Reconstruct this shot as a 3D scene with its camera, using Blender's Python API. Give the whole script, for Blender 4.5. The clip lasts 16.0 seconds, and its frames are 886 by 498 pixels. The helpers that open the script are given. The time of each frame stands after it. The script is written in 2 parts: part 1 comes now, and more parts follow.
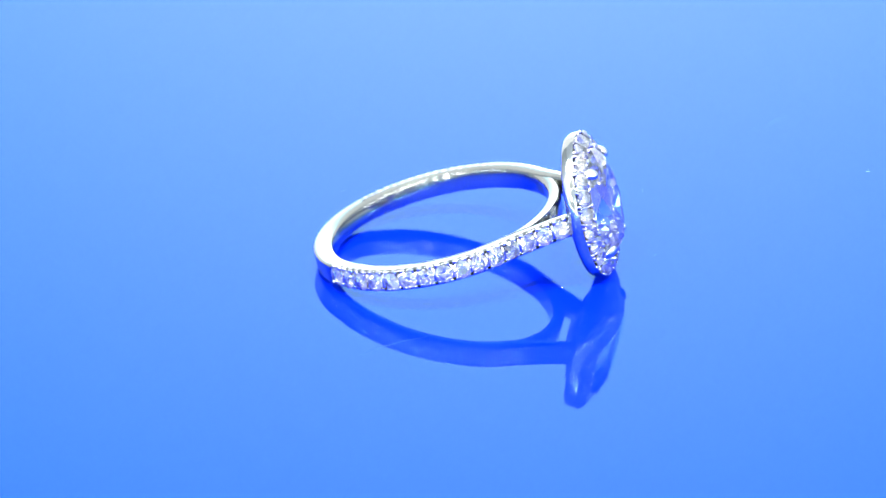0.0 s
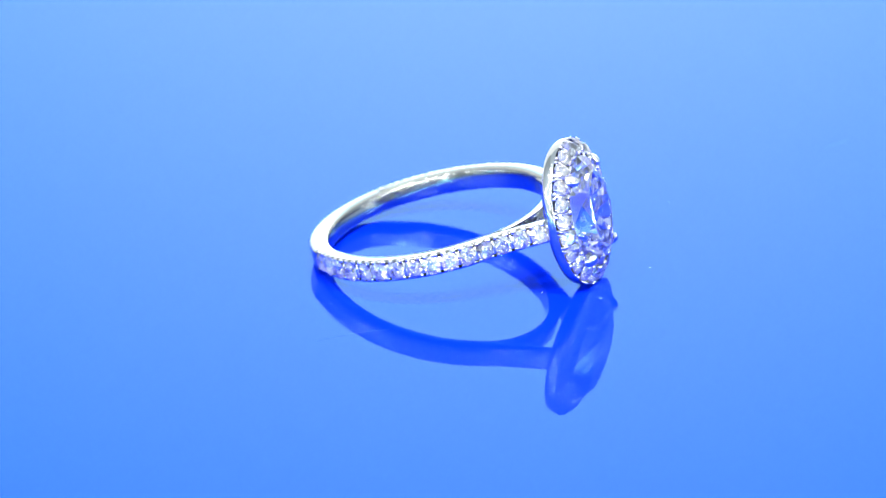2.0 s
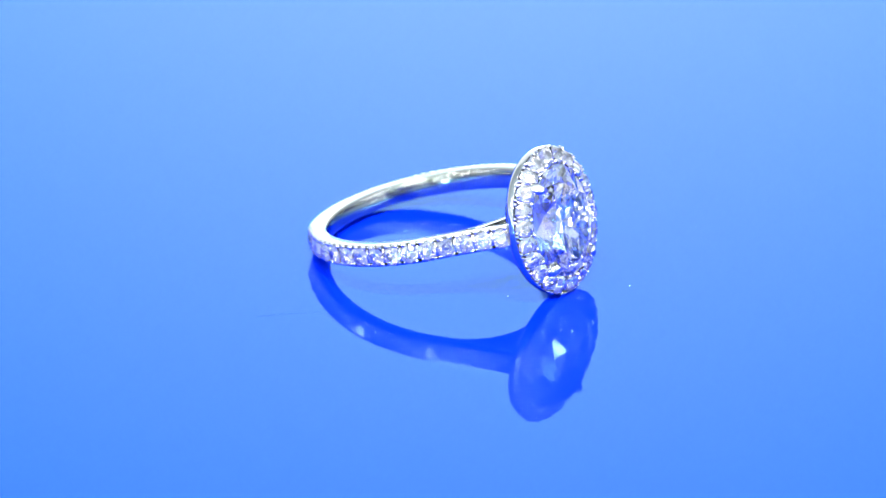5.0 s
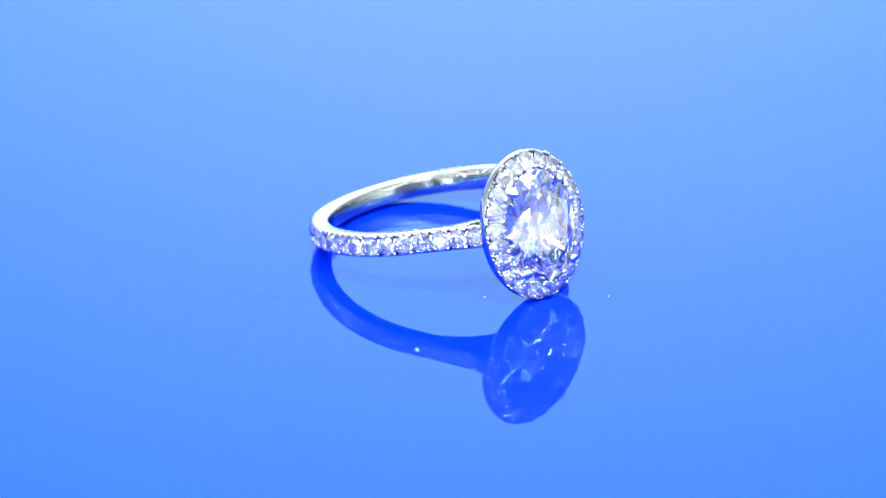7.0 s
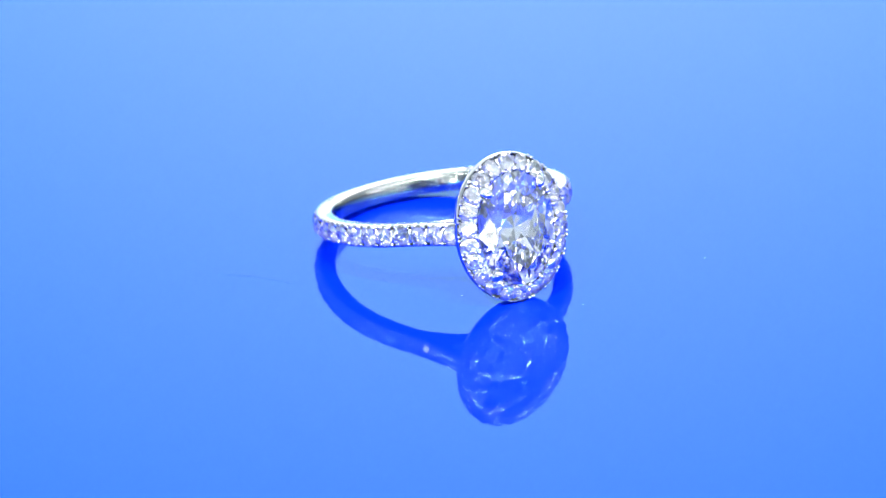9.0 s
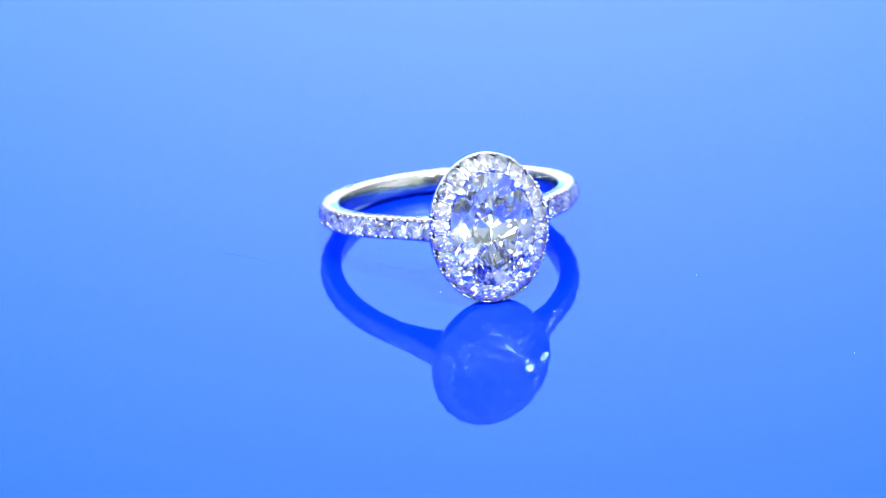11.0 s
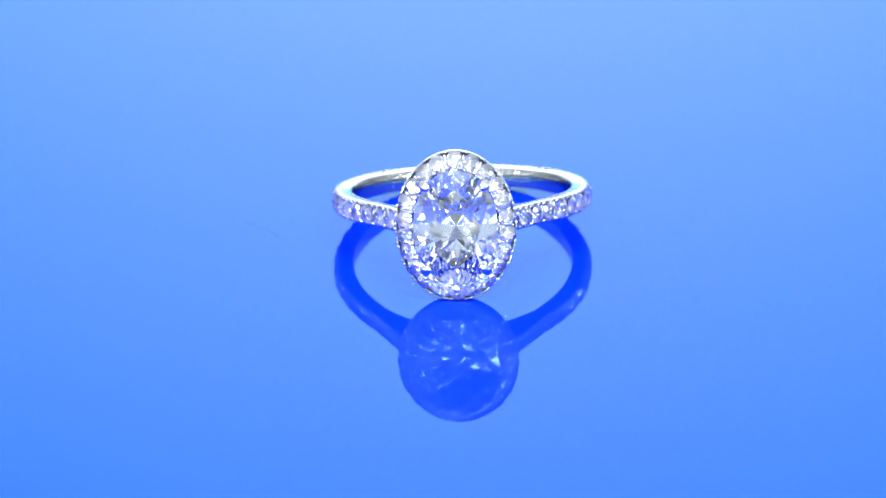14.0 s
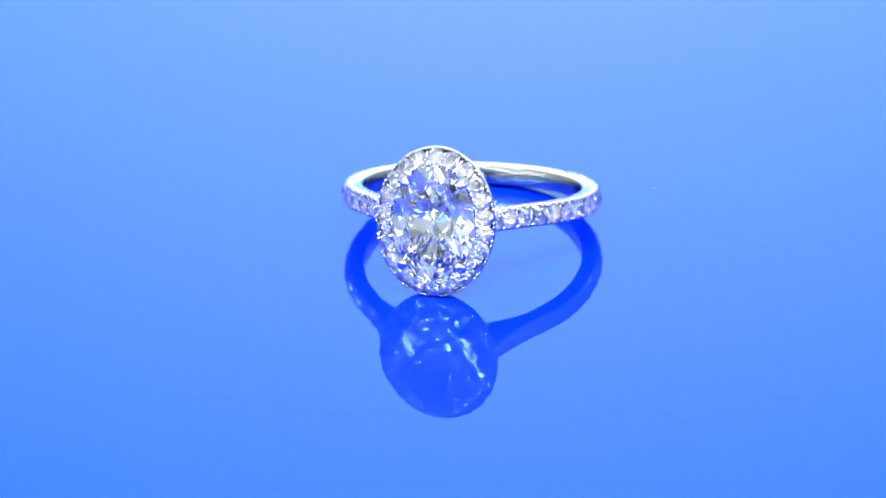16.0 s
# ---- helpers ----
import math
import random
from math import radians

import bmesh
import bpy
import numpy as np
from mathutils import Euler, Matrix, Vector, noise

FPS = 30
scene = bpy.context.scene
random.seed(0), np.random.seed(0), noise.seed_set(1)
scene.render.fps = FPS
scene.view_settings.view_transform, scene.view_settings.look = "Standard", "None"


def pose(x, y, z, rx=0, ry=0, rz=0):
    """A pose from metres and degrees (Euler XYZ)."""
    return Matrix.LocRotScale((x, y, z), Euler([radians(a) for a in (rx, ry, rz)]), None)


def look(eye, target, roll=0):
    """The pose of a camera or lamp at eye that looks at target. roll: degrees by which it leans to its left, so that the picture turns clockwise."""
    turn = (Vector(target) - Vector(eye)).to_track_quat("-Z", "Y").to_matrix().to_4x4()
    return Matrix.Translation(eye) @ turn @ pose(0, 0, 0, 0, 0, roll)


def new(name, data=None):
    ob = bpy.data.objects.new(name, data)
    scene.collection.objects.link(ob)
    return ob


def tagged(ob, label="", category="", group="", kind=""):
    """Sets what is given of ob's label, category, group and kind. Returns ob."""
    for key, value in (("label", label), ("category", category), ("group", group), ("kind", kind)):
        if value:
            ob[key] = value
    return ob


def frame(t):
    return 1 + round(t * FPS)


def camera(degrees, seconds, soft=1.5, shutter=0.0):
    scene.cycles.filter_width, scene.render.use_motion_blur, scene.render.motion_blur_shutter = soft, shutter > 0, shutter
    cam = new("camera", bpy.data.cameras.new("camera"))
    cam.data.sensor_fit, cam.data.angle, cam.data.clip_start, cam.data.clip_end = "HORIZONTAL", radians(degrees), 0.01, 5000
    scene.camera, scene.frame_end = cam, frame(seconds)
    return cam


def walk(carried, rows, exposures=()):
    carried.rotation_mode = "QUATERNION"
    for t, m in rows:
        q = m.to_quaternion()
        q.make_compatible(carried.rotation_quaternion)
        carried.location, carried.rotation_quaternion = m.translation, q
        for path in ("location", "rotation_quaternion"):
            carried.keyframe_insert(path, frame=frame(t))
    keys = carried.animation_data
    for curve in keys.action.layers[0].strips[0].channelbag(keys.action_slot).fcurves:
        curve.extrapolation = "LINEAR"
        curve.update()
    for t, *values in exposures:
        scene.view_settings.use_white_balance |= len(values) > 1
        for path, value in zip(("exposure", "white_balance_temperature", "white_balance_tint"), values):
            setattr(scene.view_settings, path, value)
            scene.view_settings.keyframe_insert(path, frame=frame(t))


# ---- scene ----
MM = 0.001


def cam_rows():
    m = look((-0.004053, -0.384139, 0.168730), (-0.004053, 0.000479, 0.0), -1.166)
    return [(0.0, m), (16.0, m)]


cam = camera(9.242, 16.0, soft=1.15)
cam.data.dof.use_dof = True
cam.data.dof.focus_distance = 0.408
cam.data.dof.aperture_fstop = 40.0
walk(cam, cam_rows(), [(0.0, 0.04), (4.0, 0.02), (8.0, -0.02), (12.0, -0.06), (16.0, -0.09)])

# ---- light ----
world = bpy.data.worlds.new("world")
scene.world = world
world.use_nodes = True
world.node_tree.nodes["Background"].inputs[0].default_value = (0.9, 0.95, 1.0, 1)
world.node_tree.nodes["Background"].inputs[1].default_value = 0.3
# cut stones pass light on many times before it leaves them
scene.cycles.max_bounces, scene.cycles.transmission_bounces, scene.cycles.glossy_bounces = 24, 24, 12
scene.cycles.blur_glossy = 0.0
scene.cycles.sample_clamp_indirect = 25.0


def lamp(name, place, aim, radius, radiance, colour=(1, 1, 1)):
    """A round LED lamp of a given radiance that shines at aim."""
    data = bpy.data.lights.new(name, "AREA")
    data.shape, data.size = "DISK", 2 * radius
    data.energy = radiance * math.pi * math.pi * radius * radius
    data.color = colour
    ob = new(name, data)
    ob.matrix_world = look(place, aim)
    return ob


HEAD = (0.0, -0.009, 0.008)
lamp("front_lamp", (-0.158, -0.694, 0.026), HEAD, 0.036, 22.0, (1.0, 0.98, 0.94))
# four bare lamps, by bearing from the camera's side, height angle and tone
for bearing, rise, tone in ((-40, 56, (1.0, 0.98, 0.95)), (45, 60, (1.0, 0.98, 0.95)), (-12, 72, (1.0, 0.98, 0.97)), (20, 66, (1.0, 0.98, 0.97))):
    b, e = radians(bearing), radians(rise)
    lamp("bare_lamp", (0.75 * math.sin(b) * math.cos(e), -0.75 * math.cos(b) * math.cos(e), 0.75 * math.sin(e)), HEAD, 0.012, 3400.0, tone)
# invented amber lamp that stands in for the diamond's coloured fire
lamp("added_amber_lamp", (0.17, -0.62, 0.33), HEAD, 0.018, 60.0, (1.0, 0.60, 0.20))


# ---- materials ----
def material(name):
    m = bpy.data.materials.new(name)
    m.use_nodes = True
    nt = m.node_tree
    nt.nodes.clear()
    out = nt.nodes.new("ShaderNodeOutputMaterial")

    def add(kind, **sets):
        n = nt.nodes.new(kind)
        for k, v in sets.items():
            n.inputs[k.replace("_", " ")].default_value = v
        return n
    return m, nt, out, add


def mat_plate():
    m, nt, out, add = material("blue_acrylic")
    tex = add("ShaderNodeTexCoord")
    n1 = add("ShaderNodeTexNoise", Scale=30.0, Detail=4.0)
    ramp = add("ShaderNodeMix")
    ramp.data_type = "RGBA"
    ramp.inputs["A"].default_value = (0.0004, 0.0145, 0.54, 1)
    ramp.inputs["B"].default_value = (0.0004, 0.0158, 0.58, 1)
    dif = add("ShaderNodeBsdfDiffuse")
    glo = add("ShaderNodeBsdfGlossy", Roughness=0.0, Color=(0.36, 0.724, 0.80, 1))
    fre = add("ShaderNodeFresnel", IOR=1.5)
    mix = add("ShaderNodeMixShader")
    L = nt.links.new
    L(tex.outputs["Object"], n1.inputs["Vector"])
    L(n1.outputs["Fac"], ramp.inputs["Factor"])
    L(ramp.outputs["Result"], dif.inputs["Color"])
    L(fre.outputs[0], mix.inputs[0])
    L(dif.outputs[0], mix.inputs[1])
    L(glo.outputs[0], mix.inputs[2])
    L(mix.outputs[0], out.inputs["Surface"])
    return m


def mat_metal(name, colour, rough, bump=0.02):
    m, nt, out, add = material(name)
    p = add("ShaderNodeBsdfPrincipled", Metallic=1.0)
    p.inputs["Base Color"].default_value = (*colour, 1)
    tex = add("ShaderNodeTexCoord")
    n1 = add("ShaderNodeTexNoise", Scale=900.0, Detail=4.0)
    n2 = add("ShaderNodeTexNoise", Scale=5000.0, Detail=3.0)
    rr = add("ShaderNodeMapRange", To_Min=rough * 0.6, To_Max=rough * 1.5)
    bp = add("ShaderNodeBump", Strength=bump, Distance=0.00003)
    L = nt.links.new
    L(tex.outputs["Object"], n1.inputs["Vector"])
    L(tex.outputs["Object"], n2.inputs["Vector"])
    L(n1.outputs["Fac"], rr.inputs["Value"])
    L(rr.outputs["Result"], p.inputs["Roughness"])
    L(n2.outputs["Fac"], bp.inputs["Height"])
    L(bp.outputs[0], p.inputs["Normal"])
    L(p.outputs[0], out.inputs["Surface"])
    return m


def mat_diamond():
    m, nt, out, add = material("diamond")
    g = add("ShaderNodeBsdfGlass", Color=(0.995, 0.998, 1.0, 1), Roughness=0.0, IOR=2.42)
    nt.links.new(g.outputs[0], out.inputs["Surface"])
    return m


def mat_small_diamond():
    m, nt, out, add = material("small_diamond")
    g = add("ShaderNodeBsdfGlass", Color=(0.99, 0.99, 0.99, 1), Roughness=0.0, IOR=2.42)
    nt.links.new(g.outputs[0], out.inputs["Surface"])
    return m


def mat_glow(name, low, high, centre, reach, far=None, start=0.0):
    """Glow made up for unseen panels: brightest at centre, fading away from it."""
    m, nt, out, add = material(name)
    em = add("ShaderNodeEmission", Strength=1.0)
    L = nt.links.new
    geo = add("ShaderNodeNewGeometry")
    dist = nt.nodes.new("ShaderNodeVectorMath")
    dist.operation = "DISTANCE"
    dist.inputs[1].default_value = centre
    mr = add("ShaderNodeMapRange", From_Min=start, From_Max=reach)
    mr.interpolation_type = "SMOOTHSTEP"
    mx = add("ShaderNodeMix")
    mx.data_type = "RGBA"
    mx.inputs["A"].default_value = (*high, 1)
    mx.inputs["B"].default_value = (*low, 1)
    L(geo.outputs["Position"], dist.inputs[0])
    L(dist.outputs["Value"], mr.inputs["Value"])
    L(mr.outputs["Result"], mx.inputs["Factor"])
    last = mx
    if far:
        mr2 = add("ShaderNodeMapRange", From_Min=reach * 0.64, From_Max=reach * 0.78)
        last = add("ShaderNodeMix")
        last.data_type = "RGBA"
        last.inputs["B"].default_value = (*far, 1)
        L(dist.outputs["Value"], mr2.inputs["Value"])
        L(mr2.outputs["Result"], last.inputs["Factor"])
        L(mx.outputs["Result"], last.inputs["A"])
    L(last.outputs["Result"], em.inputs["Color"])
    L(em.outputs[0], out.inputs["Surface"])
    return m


def mat_plain(name, colour, rough=0.7, scale=60.0):
    m, nt, out, add = material(name)
    p = add("ShaderNodeBsdfPrincipled", Roughness=rough)
    tex = add("ShaderNodeTexCoord")
    n1 = add("ShaderNodeTexNoise", Scale=scale, Detail=5.0)
    mx = add("ShaderNodeMix")
    mx.data_type = "RGBA"
    mx.inputs["A"].default_value = (*[c * 0.85 for c in colour], 1)
    mx.inputs["B"].default_value = (*[min(1, c * 1.15) for c in colour], 1)
    L = nt.links.new
    L(tex.outputs["Object"], n1.inputs["Vector"])
    L(n1.outputs["Fac"], mx.inputs["Factor"])
    L(mx.outputs["Result"], p.inputs["Base Color"])
    L(p.outputs[0], out.inputs["Surface"])
    return m


PLATE = mat_plate()
# one metal in three tones: how brightly each part is lit sits in the colour
GOLD = mat_metal("white_gold", (0.40, 0.415, 0.39), 0.10)
GRAIN = mat_metal("white_gold_lit_grain", (0.72, 0.725, 0.71), 0.14)
RIM = mat_metal("white_gold_lit_rim", (0.62, 0.64, 0.61), 0.10)
DIAMOND = mat_diamond()
SMALL_DIAMOND = mat_small_diamond()
# invented glow whose tints put the gradient into the disc's reflection
BACK_GLOW = mat_glow("added_back_glow", (0.65, 2.06, 2.44), (6.4, 5.05, 5.5), (0.015, 0.80, 0.20), 0.38, (1.30, 1.37, 1.42), -0.12)
# added panels, each graded by hand to light the stones and metal
ROOF_GLOW = mat_glow("added_roof_glow", (0.60, 0.71, 0.84), (0.92, 1.10, 1.32), (0.0, -0.40, 1.0), 0.75)
SIDE_GLOW = mat_glow("added_side_glow", (0.42, 0.50, 0.58), (0.68, 0.82, 0.98), (0.0, -0.35, 0.20), 1.20, None, 0.8)
FRONT_GLOW = mat_glow("added_front_glow", (0.23, 0.28, 0.32), (0.74, 0.89, 1.06), (0.0, -0.80, 0.22), 0.70)
# emission for the invented glint strips
GLINT_DOT = mat_glow("added_glint_dot", (50, 51, 53), (50, 51, 53), (0, 0, 0), 1.0)
SLIT_DARK = mat_plain("slit_backing_dark", (0.08, 0.08, 0.09))
TABLE = mat_plain("table_white", (0.78, 0.78, 0.80))
DUST = mat_plain("dust_grey", (0.012, 0.06, 0.30), 0.9, 3000)
LINT = mat_plain("lint_pale", (0.75, 0.78, 0.80), 0.9, 3000)


# ---- mesh helpers ----
def mesh_of(name, bm, mat, smooth=True, angle=40):
    bmesh.ops.recalc_face_normals(bm, faces=bm.faces)
    me = bpy.data.meshes.new(name)
    bm.to_mesh(me)
    bm.free()
    me.materials.append(mat)
    if smooth:
        me.shade_smooth()
        me.set_sharp_from_angle(angle=radians(angle))
    else:
        me.shade_flat()
    return me


def part(name, bm, mat, parent, label="", m=None, smooth=True, angle=40):
    ob = new(name, mesh_of(name, bm, mat, smooth, angle))
    ob.parent = parent
    if m is not None:
        ob.matrix_local = m
    return tagged(ob, label)


def sweep(rings, closed=False, caps=True):
    """A skin over rings of points; each ring is a closed loop."""
    bm = bmesh.new()
    vs = [[bm.verts.new(p) for p in r] for r in rings]
    n, k = len(vs), len(vs[0])
    for i in range(n if closed else n - 1):
        a, b = vs[i], vs[(i + 1) % n]
        for j in range(k):
            bm.faces.new((a[j], a[(j + 1) % k], b[(j + 1) % k], b[j]))
    if caps and not closed:
        bm.faces.new(vs[0])
        bm.faces.new(vs[-1])
    return bm


def box(bm, x0, x1, y0, y1, z0, z1):
    r = bmesh.ops.create_cube(bm, size=1.0)
    bmesh.ops.transform(bm, verts=r["verts"], matrix=Matrix.Translation(((x0 + x1) / 2, (y0 + y1) / 2, (z0 + z1) / 2)) @ Matrix.Diagonal((x1 - x0, y1 - y0, z1 - z0, 1)))


def wall(name, mat, *dims):
    bm = bmesh.new()
    box(bm, *dims)
    return tagged(new(name, mesh_of(name, bm, mat, False)), kind="structure")


# ---- added tent of unseen glow panels round the turntable ----
tagged(wall("glow_north", BACK_GLOW, -0.8, 0.8, 0.80, 0.82, -0.03, 1.0), "unseen tinted glow panel added behind the turntable")
tagged(wall("glow_east", SIDE_GLOW, 0.80, 0.82, -0.8, 0.8, -0.03, 1.0), "unseen glow panel added at the side")
tagged(wall("glow_west", SIDE_GLOW, -0.82, -0.80, -0.8, 0.8, -0.03, 1.0), "unseen glow panel added at the side")
# a slit at the camera with an added dark backing gives the stones contrast
for name, x0, x1 in (("glow_south_west", -0.8, -0.05), ("glow_south_east", 0.05, 0.8)):
    tagged(wall(name, FRONT_GLOW, x0, x1, -0.82, -0.80, -0.03, 1.0), "unseen glow panel added beside the camera slit")
tagged(wall("slit_backing", SLIT_DARK, -0.5, 0.5, -1.32, -1.30, -0.03, 1.0), "unseen plain dark backing added behind the camera slit")
tagged(wall("glow_roof", ROOF_GLOW, -0.8, 0.8, -0.8, 0.8, 1.0, 1.02), "unseen glow panel added overhead")
# the unseen table is white to throw light up into the stones
tagged(wall("floor", TABLE, -0.8, 0.8, -0.8, 0.8, -0.05, -0.03), "unseen table top under the turntable, made white to brighten the stones")


# unseen strips of small emitters, invented so that the stones show glints
def glint_strip(bearing, rises, count, spread):
    bm = bmesh.new()
    for row in rises:
        for k in range(count):
            b, e = radians(bearing + spread * (k - (count - 1) / 2)), radians(row + 1.5 * ((k % 2) - 0.5))
            at_ = Vector((0.76 * math.sin(b) * math.cos(e), -0.76 * math.cos(b) * math.cos(e), 0.76 * math.sin(e)))
            m = look(at_, HEAD)
            vs = [bm.verts.new(m @ Vector((0.007 * math.cos(2 * math.pi * q / 10), 0.007 * math.sin(2 * math.pi * q / 10), 0.003 * z))) for z in (0, 1) for q in range(10)]
            bm.faces.new(vs[:10])
            bm.faces.new(vs[10:])
            for q in range(10):
                bm.faces.new((vs[q], vs[(q + 1) % 10], vs[10 + (q + 1) % 10], vs[10 + q]))
    return tagged(new("glint_strip", mesh_of("glint_strip", bm, GLINT_DOT, False)), "unseen strip of small emitters added for glints in the stones", kind="structure")


glint_strip(-58, (10, 17, 24, 31, 38, 45, 54, 61), 12, 5.0)
glint_strip(58, (12, 19, 26, 33, 40, 46, 55, 62), 12, 5.0)
glint_strip(0, (26, 32, 38, 44, 55, 60, 66, 72), 11, 6.0)
glint_strip(0, (6.5, 11, 15), 22, 7.3)


# ---- the turntable ----
def disc(radius, z0, z1, bevel, n=128):
    prof = [(radius - bevel, z0), (radius, z0 + bevel), (radius, z1 - bevel), (radius - bevel, z1)]
    bm = bmesh.new()
    rings = [[bm.verts.new((r * math.cos(2 * math.pi * i / n), r * math.sin(2 * math.pi * i / n), z)) for i in range(n)] for r, z in prof]
    for a, b in zip(rings, rings[1:]):
        for i in range(n):
            bm.faces.new((a[i], a[(i + 1) % n], b[(i + 1) % n], b[i]))
    bm.faces.new(rings[0][::-1])
    bm.faces.new(rings[-1])
    return bm


def turntable():
    ob = new("turntable")
    tagged(ob, "glossy deep blue acrylic turntable disc, clean and mirror-smooth", "turntable")
    part("top_plate", disc(0.085, -0.006, 0.0, 0.0008), PLATE, ob)
    part("base", disc(0.075, -0.03, -0.006, 0.003), TABLE, ob, "plain white drum base")
    return ob


# ---- the ring ----
# ring space, in mm: u towards the stone, v across, w along the finger hole's axis
R_OUT, R_IN, WIDTH = 9.9, 8.42, 1.52
HALO_U, HALO_W, HALO_V = 12.30, 5.79, 4.64
TILT = math.atan((HALO_W - WIDTH / 2) / (R_OUT + HALO_U))
RING_X, RING_Y = -3.6257, -2.70
LIFT = R_OUT * math.sin(TILT) + WIDTH / 2 * math.cos(TILT) + 0.03
CT, ST = math.cos(TILT), math.sin(TILT)
ROLL = radians(0.83)
RING = Matrix(((CT * MM, 0, -ST * MM, 0), (0, MM, 0, 0), (ST * MM, 0, CT * MM, LIFT * MM), (0, 0, 0, 1))) @ Matrix.Rotation(ROLL, 4, "X")


def brilliant(depth_c, depth_p, a=1.0, b=1.0, table=0.57, girdle=0.03, keel=0.0, rs=0.79, rl=0.26, bulge=0.0, long=1.0):
    """An 8-fold brilliant cut stone, girdle semi-axes a (x) and b (y), table towards +z, with a keel of half length keel along x."""
    bm = bmesh.new()

    def pt(r, k, z, shift=0.0):
        t = math.pi * k / 8
        return bm.verts.new((a * r * math.cos(t) + (1 - r) * shift, b * r * math.sin(t), z))
    c22 = math.cos(math.pi / 8)
    hs = depth_c * (1 - rs * c22) / (1 - table)
    hl = -depth_p * (1 - rl * c22)
    T = [pt(table, 2 * k, depth_c + girdle) for k in range(8)]
    S = [pt(rs, 2 * k + 1, hs + girdle) for k in range(8)]
    # an oval's table is longer than its girdle asks, with pointed ends
    for k in range(8):
        T[k].co.x *= long if k in (0, 4) else 1 + (long - 1) * 0.35
        if k in (0, 3, 4, 7):
            S[k].co.z += (long - 1) * 0.6 * depth_c
    GU = [pt(1, k, girdle) for k in range(16)]
    GL = [pt(1, k, -girdle) for k in range(16)]
    lean = (1, 0.55, -0.55, -1, -1, -0.55, 0.55, 1)
    P = [pt(rl, 2 * k + 1, hl - girdle, keel * lean[k]) for k in range(8)]
    tips = [bm.verts.new((x, 0, -depth_p - girdle)) for x in ((keel, 0.0, -keel) if keel else (0.0,))]
    C = [tips[i if keel else 0] for i in (0, 0, 1, 2, 2, 2, 1, 0)]
    bm.faces.new(T)
    for k in range(8):
        n = (k + 1) % 8
        bm.faces.new((T[k], S[k], T[n]))
        bm.faces.new((T[k], S[k - 1], GU[2 * k]))
        bm.faces.new((T[k], GU[2 * k], S[k]))
        bm.faces.new((S[k], GU[2 * k], GU[2 * k + 1]))
        bm.faces.new((S[k], GU[2 * k + 1], GU[(2 * k + 2) % 16]))
        bm.faces.new((P[k], GL[2 * k + 1], GL[2 * k]))
        bm.faces.new((P[k], GL[(2 * k + 2) % 16], GL[2 * k + 1]))
        # each pavilion main is split in four by a shallow point on its middle line
        g_, c_ = GL[2 * k].co, C[k].co
        mid = bm.verts.new(c_.lerp(g_, 0.52) + Vector((0, 0, -bulge * depth_p)))
        bm.faces.new((C[k], P[k], mid))
        bm.faces.new((mid, P[k], GL[2 * k]))
        bm.faces.new((C[k], mid, P[k - 1]))
        bm.faces.new((mid, GL[2 * k], P[k - 1]))
        if C[k] is not C[n]:
            bm.faces.new((C[k], C[n], P[k]))
    for k in range(16):
        n = (k + 1) % 16
        bm.faces.new((GU[k], GL[k], GL[n], GU[n]))
    return bm


def hermite(p0, d0, p1, d1, n):
    out = []
    for i in range(n):
        t = i / n
        h = (2 * t**3 - 3 * t**2 + 1, t**3 - 2 * t**2 + t, -2 * t**3 + 3 * t**2, t**3 - t**2)
        out.append(Vector([h[0] * p0[k] + h[1] * d0[k] + h[2] * p1[k] + h[3] * d1[k] for k in (0, 1)]))
    return out


def shank_path():
    """The outer line of the shank, from one side of the head round the back to the other."""
    a0 = radians(46)
    join = (R_OUT * math.cos(a0), R_OUT * math.sin(a0))
    half = hermite((11.25, 3.95), (-2.6, 1.2), join, (-3.9 * math.sin(a0), 3.9 * math.cos(a0)), 24)
    n = 90
    half += [Vector((R_OUT * math.cos(a0 + (math.pi - a0) * i / n), R_OUT * math.sin(a0 + (math.pi - a0) * i / n))) for i in range(n + 1)]
    return half + [Vector((p.x, -p.y)) for p in half[-2::-1]]


def along(path):
    s = [0.0]
    for p, q in zip(path, path[1:]):
        s.append(s[-1] + (q - p).length)
    return s


def at(path, s, d):
    i = max(1, min(len(s) - 1, int(np.searchsorted(s, d))))
    f = (d - s[i - 1]) / (s[i] - s[i - 1])
    p = path[i - 1].lerp(path[i], f)
    t = (path[i] - path[i - 1]).normalized()
    return p, t, Vector((t.y, -t.x))


def bead_mesh(along_, across, height, square=0.7):
    """A small rounded grain of metal that holds two stones; it stands on z = 0."""
    rings = []
    for z, f in (((0, 1.0), (0.55, 1.0), (0.78, 0.92), (0.93, 0.68), (1.0, 0.3))):
        rings.append([(along_ / 2 * f * math.copysign(abs(math.cos(t)) ** square, math.cos(t)), across / 2 * f * math.copysign(abs(math.sin(t)) ** square, math.sin(t)), z * height)
                      for t in [2 * math.pi * (i + 0.5) / 12 for i in range(12)]])
    return mesh_of("bead", sweep(rings), GRAIN, True, 60)


def put(name, me, parent, m, label=""):
    ob = new(name, me)
    ob.parent = parent
    ob.matrix_local = m
    return tagged(ob, label)


def basis(x, y, z, o):
    return Matrix(((x[0], y[0], z[0], o[0]), (x[1], y[1], z[1], o[1]), (x[2], y[2], z[2], o[2]), (0, 0, 0, 1)))


PITCH, PAVE_N = 1.41, 15


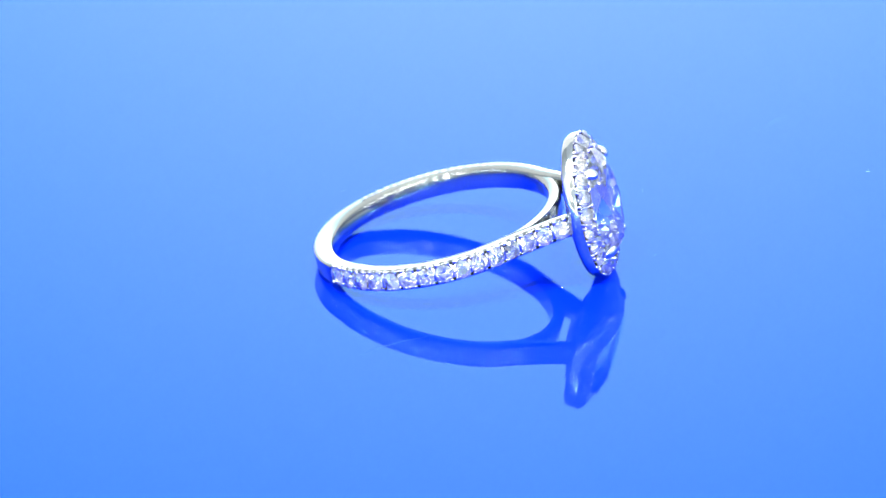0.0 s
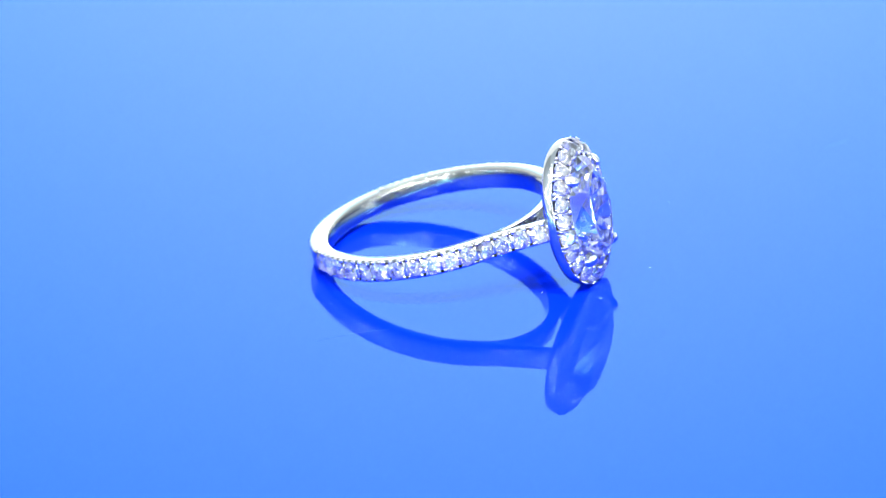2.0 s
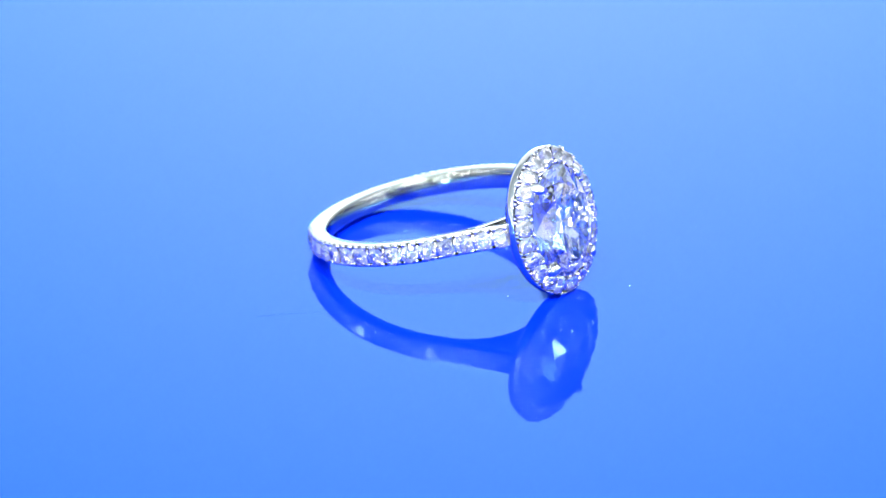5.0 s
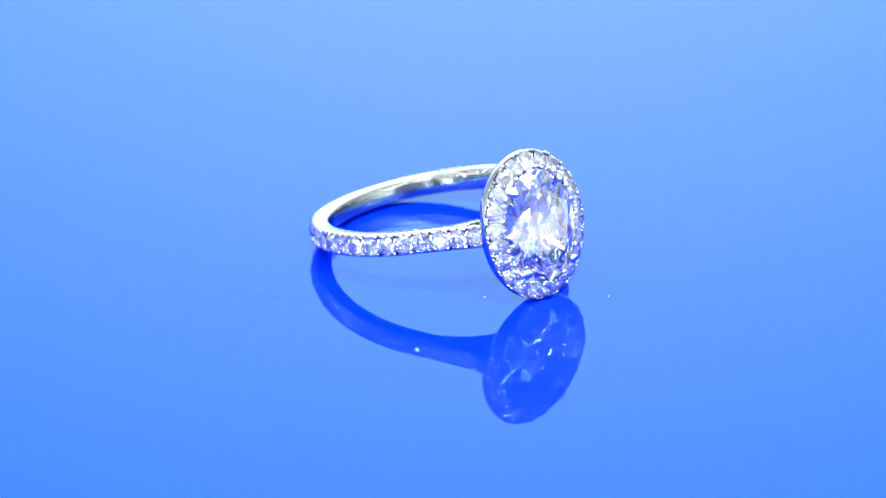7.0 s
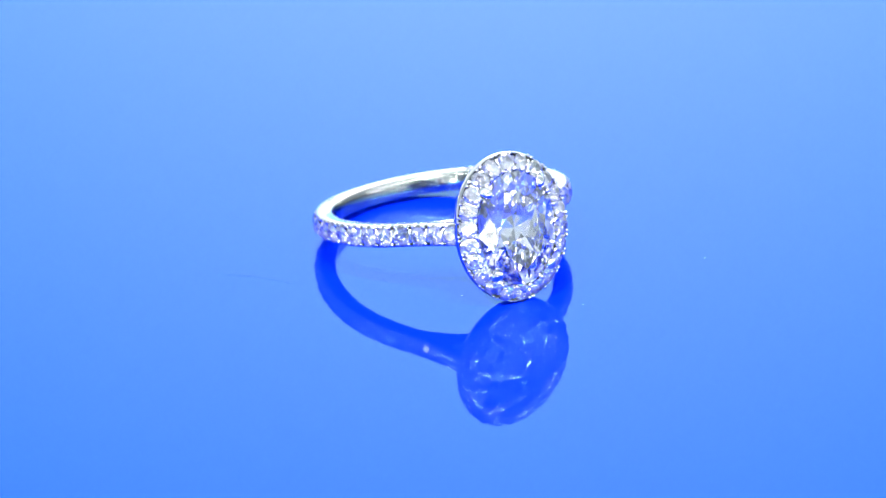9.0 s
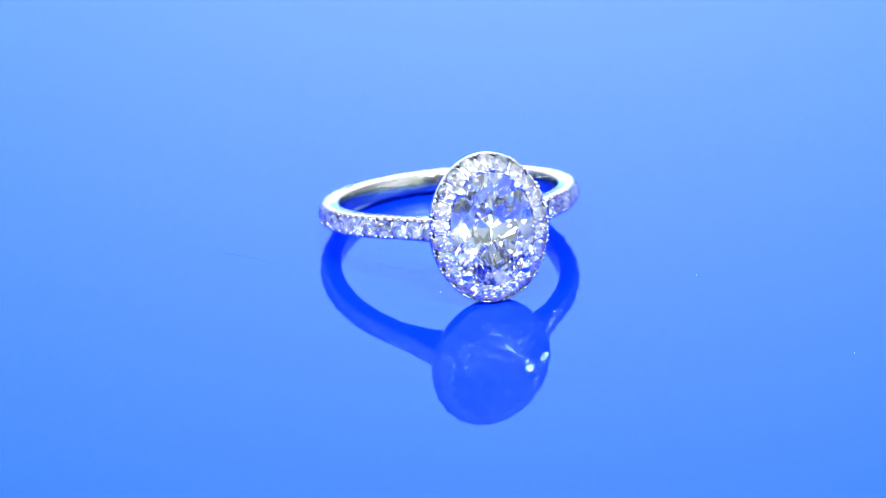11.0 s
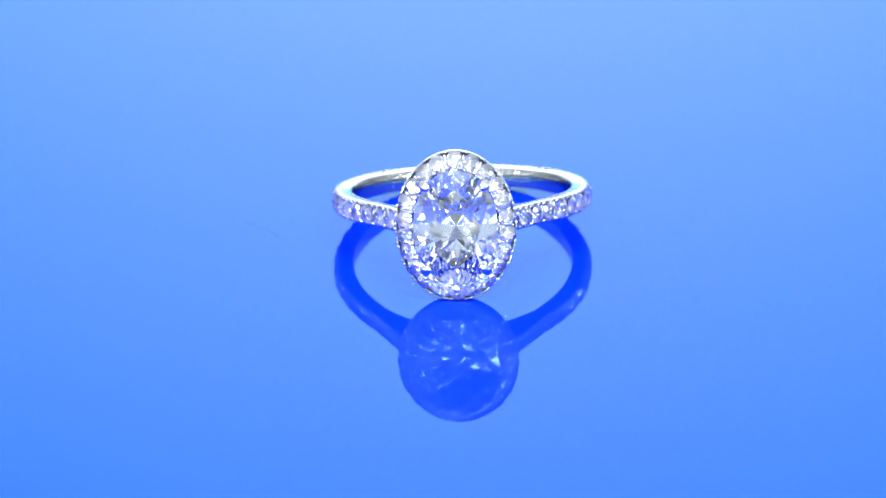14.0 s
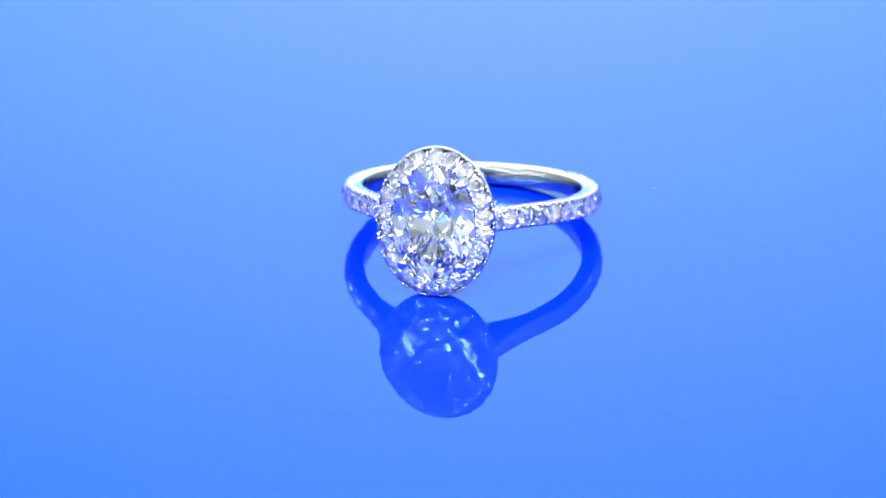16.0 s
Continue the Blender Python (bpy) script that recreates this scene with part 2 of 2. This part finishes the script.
def engagement_ring():
    ring = new("engagement_ring")
    tagged(ring, "white gold halo ring with large oval diamond, lying on side", "ring")
    rnd = random.Random(4)

    # shank: solid at the back, a channel between two thin walls where it carries stones
    path = shank_path()
    s = along(path)
    total = s[-1]
    end = 0.25 + PITCH * PAVE_N
    rings = []
    for d, p in zip(s, path):
        _, t, nrm = at(path, s, min(max(d, 1e-6), total - 1e-6))
        if nrm.dot(p) < 0:
            nrm = -nrm
        near = min(d, total - d)
        g = min(1.0, max(0.0, (end - near) / 0.35))
        top = -0.24 * g
        floor_ = -0.80 * g
        thick = 1.48 if near > 6 else 1.05 + 0.43 * near / 6
        h = WIDTH / 2 + 0.09 * min(1.0, max(0.0, (end + 0.6 - near) / 3.0))
        prof = [(-thick, -h + 0.22), (-thick + 0.05, -h + 0.10), (-thick + 0.17, -h + 0.03), (top - 0.30, -h + 0.01), (top - 0.10, -h), (top - 0.02, -h + 0.05), (top, -h + 0.13), (floor_, -h + 0.16),
                (floor_ + 0.02 * (1 - g), 0.0),
                (floor_, h - 0.16), (top, h - 0.13), (top - 0.02, h - 0.05), (top - 0.10, h), (top - 0.30, h - 0.01), (-thick + 0.17, h - 0.03), (-thick + 0.05, h - 0.10), (-thick, h - 0.22), (-thick - 0.03, 0.0)]
        rings.append([RING @ Vector((p.x + nrm.x * a, p.y + nrm.y * a, w)) for a, w in prof])
    shank = part("shank", sweep(rings), GOLD, ring, "polished white gold shank", angle=50)

    # bridge under the head closes the finger hole
    rings = []
    for i in range(41):
        t = radians(-52 + 104 * i / 40)
        prof = [(R_IN - 0.02, 0.0), (R_IN, -0.54), (R_IN + 0.06, -0.66), (R_IN + 0.18, -0.73), (R_IN + 0.84, -0.74), (R_IN + 0.95, -0.6), (R_IN + 0.95, 0.6), (R_IN + 0.84, 0.74), (R_IN + 0.18, 0.73), (R_IN + 0.06, 0.66), (R_IN, 0.54)]
        rings.append([RING @ Vector((r * math.cos(t), r * math.sin(t), w)) for r, w in prof])
    part("bridge", sweep(rings), GOLD, ring, "polished inner bridge under the setting", angle=50)

    # pave stones and grains along both shoulders
    stone = mesh_of("pave_diamond", brilliant(0.22, 0.60, 0.715, 0.735, 0.54, 0.006, bulge=0.025), SMALL_DIAMOND, False)
    saddle = bead_mesh(0.26, 1.15, 0.53, 0.4)
    bead = bead_mesh(0.52, 0.38, 0.46, 0.5)
    for side in (1, -1):
        for k in range(PAVE_N + 1):
            for what in ("bead", "stone"):
                d = 0.25 + PITCH * (k if what == "bead" else k + 0.5)
                if what == "stone" and k == PAVE_N:
                    continue
                p, t, nrm = at(path, s, d)
                if nrm.dot(p) < 0:
                    nrm = -nrm
                U, V = Vector((nrm.x, side * nrm.y, 0)), Vector((t.x, side * t.y, 0))
                W = U.cross(V)
                P = Vector((p.x, side * p.y, 0))
                if what == "stone":
                    spin = Matrix.Rotation(rnd.uniform(0, 0.78), 4, "Z") @ Matrix.Rotation(rnd.uniform(-0.10, 0.10), 4, "X") @ Matrix.Rotation(rnd.uniform(-0.10, 0.10), 4, "Y")
                    put("pave_diamond", stone, shank, RING @ basis(V, W, U, P - 0.13 * U) @ spin)
                else:
                    put("saddle", saddle, shank, RING @ basis(V, W, U, P - 0.62 * U))
                    for e in (1, -1):
                        for q in (-0.335, 0.335):
                            put("bead", bead, shank, RING @ basis(V, W, U, P - 0.62 * U + q * V + e * 0.66 * Vector((0, 0, 1))))

    # halo: an oval channel round the large stone
    n = 144
    mid_w, mid_v = HALO_W - 0.74, HALO_V - 0.74
    oval = [Vector((mid_v * math.sin(2 * math.pi * i / n), mid_w * math.cos(2 * math.pi * i / n))) for i in range(n + 1)]
    so = along(oval)
    rings = []
    for i in range(n):
        v, w = oval[i]
        nrm = Vector((v / mid_v**2, w / mid_w**2)).normalized()
        prof = [(0.65, -0.44), (0.62, -0.35), (0.55, -0.35), (0.50, -0.86), (-0.48, -0.30), (-0.53, 0.26), (-0.60, 0.27), (-0.62, -1.1), (-0.45, -1.32), (0.26, -1.36), (0.50, -1.22), (0.65, -0.82)]
        rings.append([RING @ Vector((HALO_U + a, v + nrm.x * r, w + nrm.y * r)) for r, a in prof])
    halo = part("halo_rim", sweep(rings, closed=True), RIM, ring, "polished white gold halo rim", angle=45)
    hstone = mesh_of("halo_diamond", brilliant(0.21, 0.58, 0.675, 0.745, 0.54, 0.006, bulge=0.025), SMALL_DIAMOND, False)
    hbead = bead_mesh(0.26, 0.24, 0.26)
    hsaddle = bead_mesh(0.22, 1.1, 0.44, 0.4)
    hsmall = bead_mesh(0.40, 0.30, 0.60)
    count = 22
    SLANT = radians(28)
    for k in range(count):
        for what in ("bead", "stone"):
            p, t, _ = at(oval, so, so[-1] * ((k + (0.5 if what == "bead" else 0)) / count) + 1e-5)
            nrm = Vector((p.x / mid_v**2, p.y / mid_w**2)).normalized()
            U, N = Vector((1, 0, 0)), Vector((0, nrm.x, nrm.y))
            P = Vector((HALO_U, p.x, p.y))
            X = N.cross(U)
            # the face of the halo slants outwards, away from the large stone
            F = (U * math.cos(SLANT) + N * math.sin(SLANT)).normalized()
            E = F.cross(X)
            C = P + 0.15 * U
            if what == "stone":
                spin = Matrix.Rotation(rnd.uniform(-0.10, 0.10), 4, "X") @ Matrix.Rotation(rnd.uniform(-0.10, 0.10), 4, "Y")
                put("halo_diamond", hstone, halo, RING @ basis(X, E, F, C) @ spin)
            else:
                put("saddle", hsaddle, halo, RING @ basis(X, E, F, C - 0.40 * F))
                for q in (-0.17, 0.17):
                    put("bead", hbead, halo, RING @ basis(X, E, F, C - 0.16 * F + 0.69 * E + q * X))
                put("bead", hsmall, halo, RING @ basis(X, E, F, C - 0.42 * F - 0.60 * E))

    # the large stone, its claws and the gallery that carries it
    gird = HALO_U + 0.48
    sw, sv = 4.36, 3.24
    part("centre_diamond", brilliant(0.93, 2.82, sw, sv, 0.575, 0.04, 1.0, 0.79, 0.24, 0.012, 1.2), DIAMOND, ring, "large clear oval brilliant-cut diamond",
         RING @ basis((0, 0, 1), (0, -1, 0), (1, 0, 0), (gird, 0, 0)), False)
    for sy in (1, -1):
        for sz in (1, -1):
            ang = math.atan2(3.04 / sw, 2.12 / sv)
            base = Vector((0, sy * sv * math.cos(ang), sz * sw * math.sin(ang)))
            out_ = Vector((0, sy * math.cos(ang) / sv, sz * math.sin(ang) / sw)).normalized()
            side = Vector((1, 0, 0)).cross(out_)
            line = [(-0.75, -2.0, 0.34), (-0.35, -1.4, 0.36), (0.05, -0.8, 0.38), (0.20, -0.15, 0.40), (0.21, 0.12, 0.41), (0.13, 0.32, 0.40), (-0.04, 0.45, 0.38), (-0.20, 0.54, 0.34), (-0.33, 0.60, 0.25), (-0.40, 0.61, 0.09)]
            rings = []
            for i, (o, u, r) in enumerate(line):
                a, b = line[max(0, i - 1)], line[min(len(line) - 1, i + 1)]
                d = Vector((b[1] - a[1], b[0] - a[0])).normalized()
                c = base + out_ * (o) + Vector((gird + u - 0.06, 0, 0))
                up = Vector((1, 0, 0)) * -d.y + out_ * d.x
                rings.append([RING @ (c + side * (r * math.cos(q)) + up * (r * 0.75 * math.sin(q))) for q in [2 * math.pi * j / 12 for j in range(12)]])
            part("claw", sweep(rings), GRAIN, ring, angle=60)
    rings = []
    for i in range(64):
        t = 2 * math.pi * i / 64
        c, d = Vector((0, 2.2 * math.cos(t), 3.1 * math.sin(t))), Vector((0, math.cos(t), math.sin(t)))
        rings.append([RING @ (c + Vector((HALO_U - 1.5, 0, 0)) + d * (0.3 * math.cos(q)) + Vector((0.3 * math.sin(q), 0, 0))) for q in [2 * math.pi * j / 8 for j in range(8)]])
    part("gallery", sweep(rings, closed=True), GOLD, ring, "oval wire gallery under the stone", angle=60)
    return ring


# ---- dust on the disc ----
def fibre(name, pts, r, mat, label):
    """A thin bent fibre lying on the disc; its origin is its middle."""
    mid = sum((Vector(p) for p in pts), Vector((0, 0))) / len(pts)
    rings = []
    for i, p in enumerate(pts):
        q, o = Vector(pts[min(i + 1, len(pts) - 1)]), Vector(pts[max(i - 1, 0)])
        d = (q - o).normalized()
        x = Vector((-d.y, d.x, 0))
        c = Vector((p[0] - mid.x, p[1] - mid.y, r)) * MM
        rings.append([c + (x * math.cos(t) + Vector((0, 0, math.sin(t)))) * r * MM for t in [2 * math.pi * j / 5 for j in range(5)]])
    ob = new(name, mesh_of(name, sweep(rings), mat))
    tagged(ob, label, "dust")
    return ob, mid


def speck(name, size, seed, label):
    bm = bmesh.new()
    bmesh.ops.create_icosphere(bm, subdivisions=2, radius=size * MM)
    for v in bm.verts:
        v.co *= 1 + 0.5 * noise.noise(v.co * 9000 + Vector((seed, 0, 0)))
        v.co.z *= 0.6
    low = min(v.co.z for v in bm.verts)
    for v in bm.verts:
        v.co.z -= low
    ob = new(name, mesh_of(name, bm, LINT))
    return tagged(ob, label, "dust", "dust specks on the disc")


disc_ob = turntable()
ring_ob = engagement_ring()
MOVERS = [(disc_ob, 0.0, 0.0), (ring_ob, RING_X, RING_Y)]


def curl(a, b, bow, n=9):
    a, b = Vector(a), Vector(b)
    d = b - a
    side = Vector((-d.y, d.x)).normalized()
    return [tuple(a + d * (i / (n - 1)) + side * bow * math.sin(math.pi * i / (n - 1))) for i in range(n)]


for a, b, bow in (((-6.2, -20.4), (-1.9, -16.3), 0.35), ((16.8, 27.6), (18.0, 30.2), 0.2)):
    ob, mid = fibre("lint_fibre", curl(a, b, bow), 0.0065, DUST, "fine grey hair lying on the blue disc")
    MOVERS.append((ob, mid.x, mid.y))
for i, (x, y, r) in enumerate(((6.27, -6.1, 0.09), (12.2, 1.06, 0.06), (26.0, 20.0, 0.05), (-14.2, 9.5, 0.04), (9.1, 13.2, 0.04), (-9.8, -12.0, 0.04))):
    ob = speck("dust_speck", r * 0.5, i * 3.1, "tiny pale speck of dust on the blue disc")
    MOVERS.append((ob, x, y))


def motions():
    """The disc turns steadily and carries all that lies on it."""
    for ob, x, y in MOVERS:
        rows = []
        for i in range(33):
            t = i * 0.5
            ang = radians(77.937 - 5.7487 * t - 90)
            c, s_ = math.cos(ang), math.sin(ang)
            rows.append((t, pose((c * x - s_ * y) * MM, (s_ * x + c * y) * MM, 0, 0, 0, math.degrees(ang))))
        walk(ob, rows)


motions()
